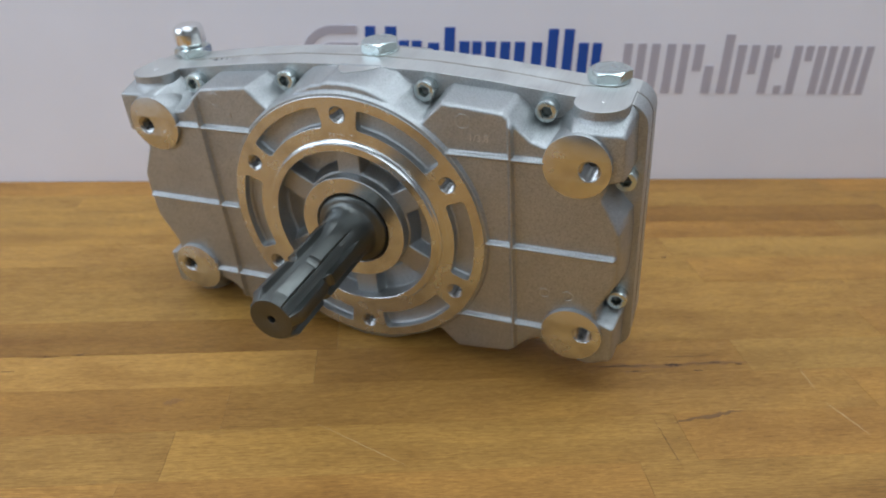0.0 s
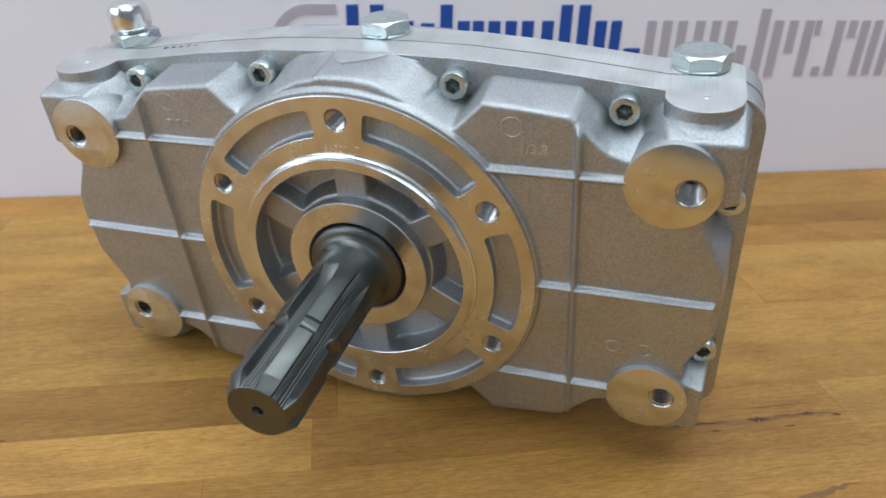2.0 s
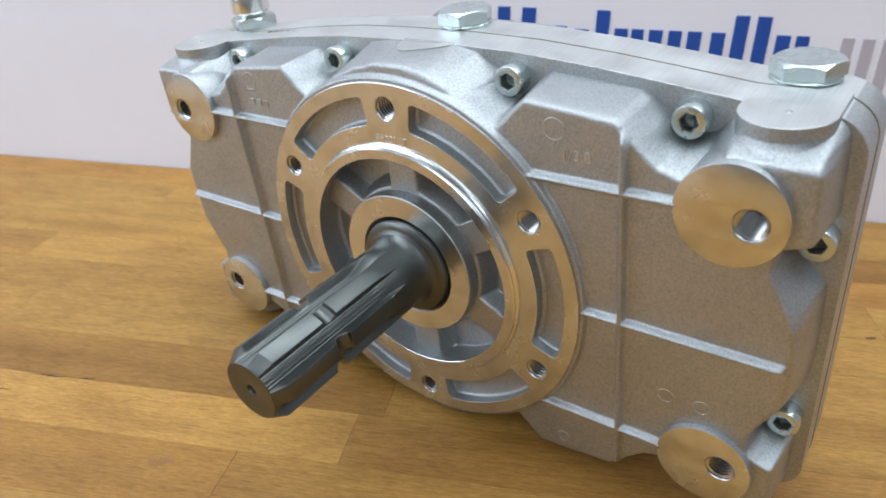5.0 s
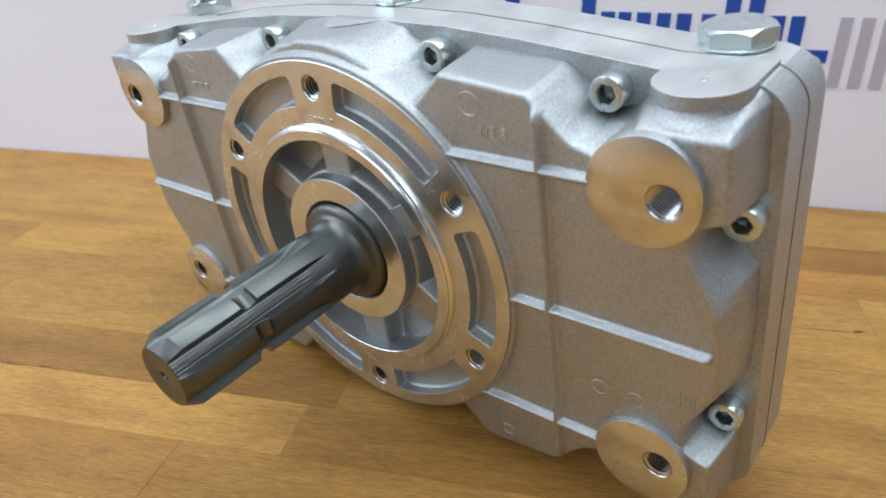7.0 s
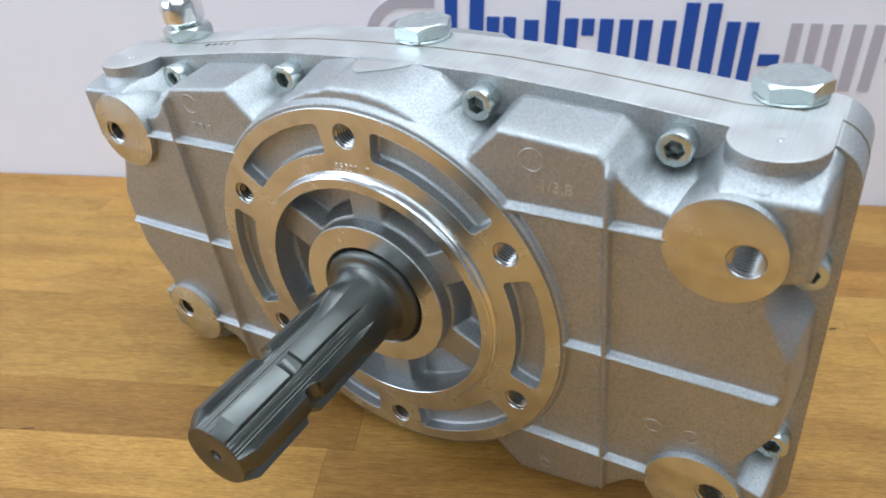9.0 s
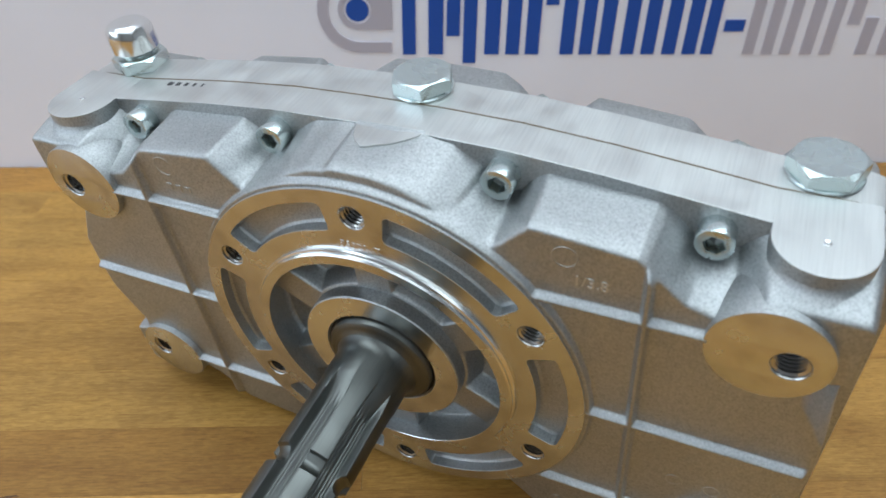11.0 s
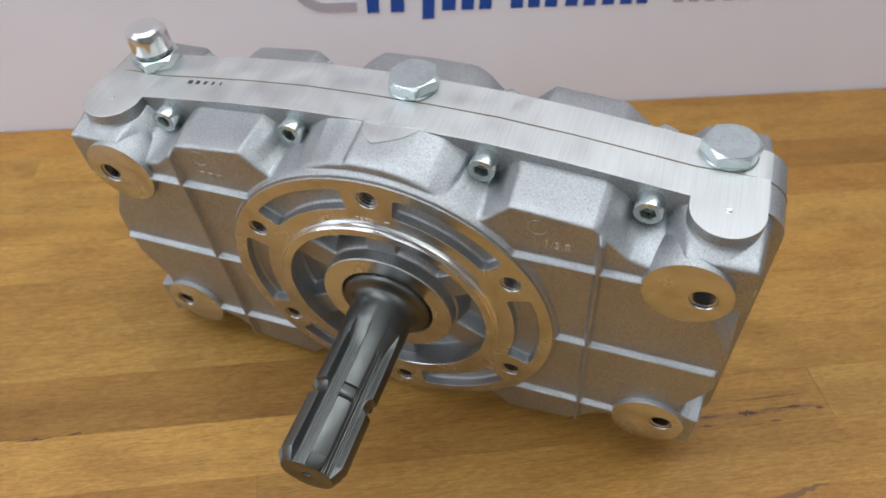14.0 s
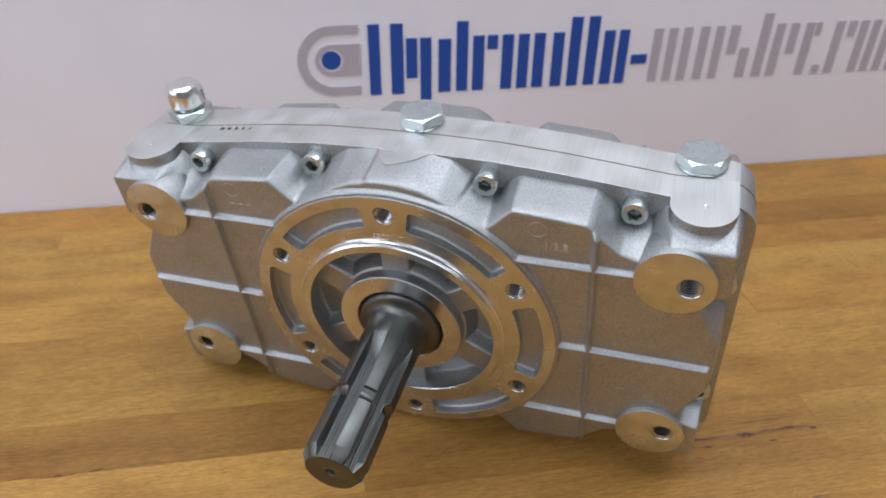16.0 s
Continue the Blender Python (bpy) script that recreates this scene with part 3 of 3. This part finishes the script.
def hook(uc, zc, rx, t, end):
    """An open band: two straight arms joined by a half ring."""
    outer = [(uc + rx * math.cos(a), zc + rx * math.sin(a)) for a in np.linspace(math.pi / 2, 3 * math.pi / 2, 40)]
    inner = [(uc + (rx - t) * math.cos(a), zc + (rx - t) * math.sin(a)) for a in np.linspace(3 * math.pi / 2, math.pi / 2, 40)]
    return [(end, zc + rx)] + outer + [(end, zc - rx), (end, zc - rx + t)] + inner + [(end, zc + rx - t)]


printed("printed_band", [hook(-0.0290, 0.1425, 0.0347, 0.0090, -0.0040)], MAUVE)
tongue = [(-0.0030, 0.1590), (-0.0310, 0.1590)] + [(-0.0310 + 0.0160 * math.cos(a), 0.1432 + 0.0158 * math.sin(a)) for a in np.linspace(math.pi / 2, 3 * math.pi / 2, 30)] + [(-0.0030, 0.1274)]
printed("printed_tongue", [tongue, circle(-0.0312, 0.1435, 0.0112, 40)], MAUVE)
printed("printed_dot", [circle(-0.0312, 0.1435, 0.0092, 40)], BLUE)

# room round the table
def structure(name, bm, mat, label):
    ob = part(name, bm, mat, None, label)
    ob.matrix_world = TURN
    return tagged(ob, category="structure", kind="structure")


structure("floor", box(-2.6, 2.6, -5.2, 0.9, -0.84, -0.80), CARPET, "dark grey carpet floor of the room")
structure("ceiling", box(-2.6, 2.6, -5.2, 0.9, 1.90, 1.95), CEILING, "white painted ceiling of the room")
structure("wall_back", box(-2.6, 2.6, 0.90, 1.0, -0.80, 1.90), PLASTER, "plain painted wall behind the banner")
structure("wall_front", box(-2.6, 2.6, -5.3, -5.2, -0.80, 1.90), PLASTER, "plain painted wall behind the camera")
structure("wall_right", box(2.6, 2.7, -5.2, 0.9, -0.80, 1.90), PLASTER, "plain painted side wall")
for k, bmx in enumerate((box(-2.7, -2.6, -5.2, -1.9, -0.80, 1.90), box(-2.7, -2.6, 0.5, 0.9, -0.80, 1.90), box(-2.7, -2.6, -1.9, 0.5, -0.80, 0.15), box(-2.7, -2.6, -1.9, 0.5, 1.65, 1.90))):
    structure("wall_left_%d" % (k + 1), bmx, PLASTER, "plain painted wall round the window")

window_light = area("window_light", TURN @ look((-2.58, -0.7, 0.9), (0, -0.1, 0.1)), 2.3, 1.4, WINDOW_WATTS, (0.86, 0.93, 1.03))
# the large last one is an unseen fill, added to brighten the case front
for u, v, w, h, watts in ((-0.95, 0.05, 1.7, 0.9, 0.88), (0.75, 0.05, 1.7, 0.9, 1.04), (0.0, -2.6, 3.4, 2.4, 2.4)):
    area("panel_and_fill_light", TURN @ look((u, v, 1.885), (u, v + 0.001, 0)), w, h, PANEL_WATTS * watts, (0.86, 0.951, 1.005))

# the table top of glued staves; joints that show are set, the others drawn by lot
table = new("table")
table.matrix_world = TURN
tagged(table, "butcher-block wooden table top of glued staves", "table")
part("core", box(-1.00, 1.20, -0.63, EDGE - 0.001, -0.040, -0.012), WOOD, table, "underside of the table top")
for u in (-0.92, 1.12):
    for v in (-0.56, 0.27):
        part("leg", box(u - 0.035, u + 0.035, v - 0.035, v + 0.035, -0.80, -0.040, 0.004), WOOD, table, "square wooden leg")
rng = random.Random(11)
SET = {7: [-0.56, -0.0155, 0.42], 8: [-0.55, -0.030, 0.290], 9: [-0.62, -0.0853, 0.36], 10: [-0.1124, 0.212], 6: [-0.30, 0.15, 0.44], 5: [-0.52, 0.31], 4: [-0.35, 0.30, 0.62], 3: [-0.62, -0.10, 0.51], 2: [-0.44, 0.26], 1: [-0.30, 0.39], 0: [-0.66, 0.05, 0.56]}
TONES = {(2, 2): 0.12, (2, 1): 0.6, (7, 1): 0.18, (7, 2): 0.55, (8, 1): 0.95, (8, 2): 0.34, (8, 3): 0.6, (9, 2): 0.48, (9, 3): 0.62, (9, 1): 0.25, (10, 2): 0.6}
row, top = 0, EDGE
while top > -0.62:
    low = ROWS_AT[row + 1] if row + 1 < len(ROWS_AT) else max(top - PITCH, -0.63)
    cuts = [-1.0]
    if row in SET:
        cuts += [c for c in SET[row]]
        while 1.2 - cuts[-1] > 0.6:
            cuts.append(cuts[-1] + rng.uniform(0.32, 0.52))
        if cuts[1] + 1.0 > 0.62:
            cuts.insert(1, -1.0 + rng.uniform(0.2, 0.4))
    else:
        while 1.2 - cuts[-1] > 0.6:
            cuts.append(cuts[-1] + rng.uniform(0.22, 0.52))
    cuts.append(1.2)
    for a, b in zip(cuts, cuts[1:]):
        h = rng.uniform(-0.00006, 0.00006)
        stave = part("stave", box(-(b - a) / 2 + 0.00008, (b - a) / 2 - 0.00008, -(top - low) / 2 + 0.00006, (top - low) / 2 - 0.00006, -0.012, 0.0, 0.0), WOOD, table)
        stave.location = ((a + b) / 2, (top + low) / 2, h)
        tone = TONES.get((row, cuts.index(a)), rng.uniform(0.38, 0.80))
        stave.color = (tone, tone, tone, 1)
    top, row = low, row + 1


# splits, knots and scratches in the wood
def streak(name, u0, v0, u1, v1, wide, mat, seed, lift=0.0002):
    r2, bm, n = random.Random(seed), bmesh.new(), 16
    way = Vector((u1 - u0, v1 - v0, 0)).normalized()
    across = Vector((-way.y, way.x, 0))
    left, right = [], []
    for i in range(n + 1):
        t = i / n
        w = wide * (0.12 + 0.88 * math.sin(math.pi * t)) * r2.uniform(0.5, 1.0)
        p = Vector((u0, v0, lift)).lerp(Vector((u1, v1, lift)), t) + across * r2.uniform(-0.25, 0.25) * wide
        left.append(bm.verts.new(p + across * w / 2))
        right.append(bm.verts.new(p - across * w / 2))
    for i in range(n):
        bm.faces.new((right[i], right[i + 1], left[i + 1], left[i]))
    return part(name, bm, mat, table)


for k, row in enumerate(((.175, -.0335, .215, -.0340, .0016), (.226, -.0333, .240, -.0340, .0042), (.240, -.0322, .283, -.0325, .0009), (.262, -.0316, .270, -.0322, .0026), (.280, -.0340, .286, -.0352, .0022), (.225, -.0240, .284, -.0225, .0006), (.245, -.0412, .253, -.0414, .0016), (.198, -.0400, .206, -.0404, .0016),
                         (.286, .1382, .294, .1390, .0036), (.255, .1350, .286, .1378, .0007), (-.207, -.0020, -.196, -.0010, .0016), (-.236, -.0035, -.214, -.0028, .0016), (-.250, -.0200, -.238, -.0195, .0012))):
    streak("wood_crack", *row, CRACK, k)
for k, row in enumerate(((.168, -.0338, .256, -.0340, .0060), (.236, -.0322, .294, -.0340, .0052), (.190, -.0400, .212, -.0404, .0034))):
    streak("wood_stain", *row, STAIN, 80 + k, 0.00012)
for k, row in enumerate(((-.128, -.0592, -.118, -.0606, .0075), (-.122, -.0560, -.114, -.0580, .0050))):   # a small knot beside a joint
    streak("wood_knot", *row, STAIN, 30 + k, 0.0001)
streak("resin_pocket", .207, -.0975, .262, -.0868, .0042, RESIN, 40)
for k, row in enumerate(((.326, -.0421, .3246, -.0690, .0009), (.324, -.0822, .335, -.1168, .0011), (-.025, -.0857, .0316, -.1270, .0006))):
    streak("scratch", *row, PALE, 60 + k)
streak("scratch", .1966, -.0916, .1993, -.1388, .0005, CRACK, 71)
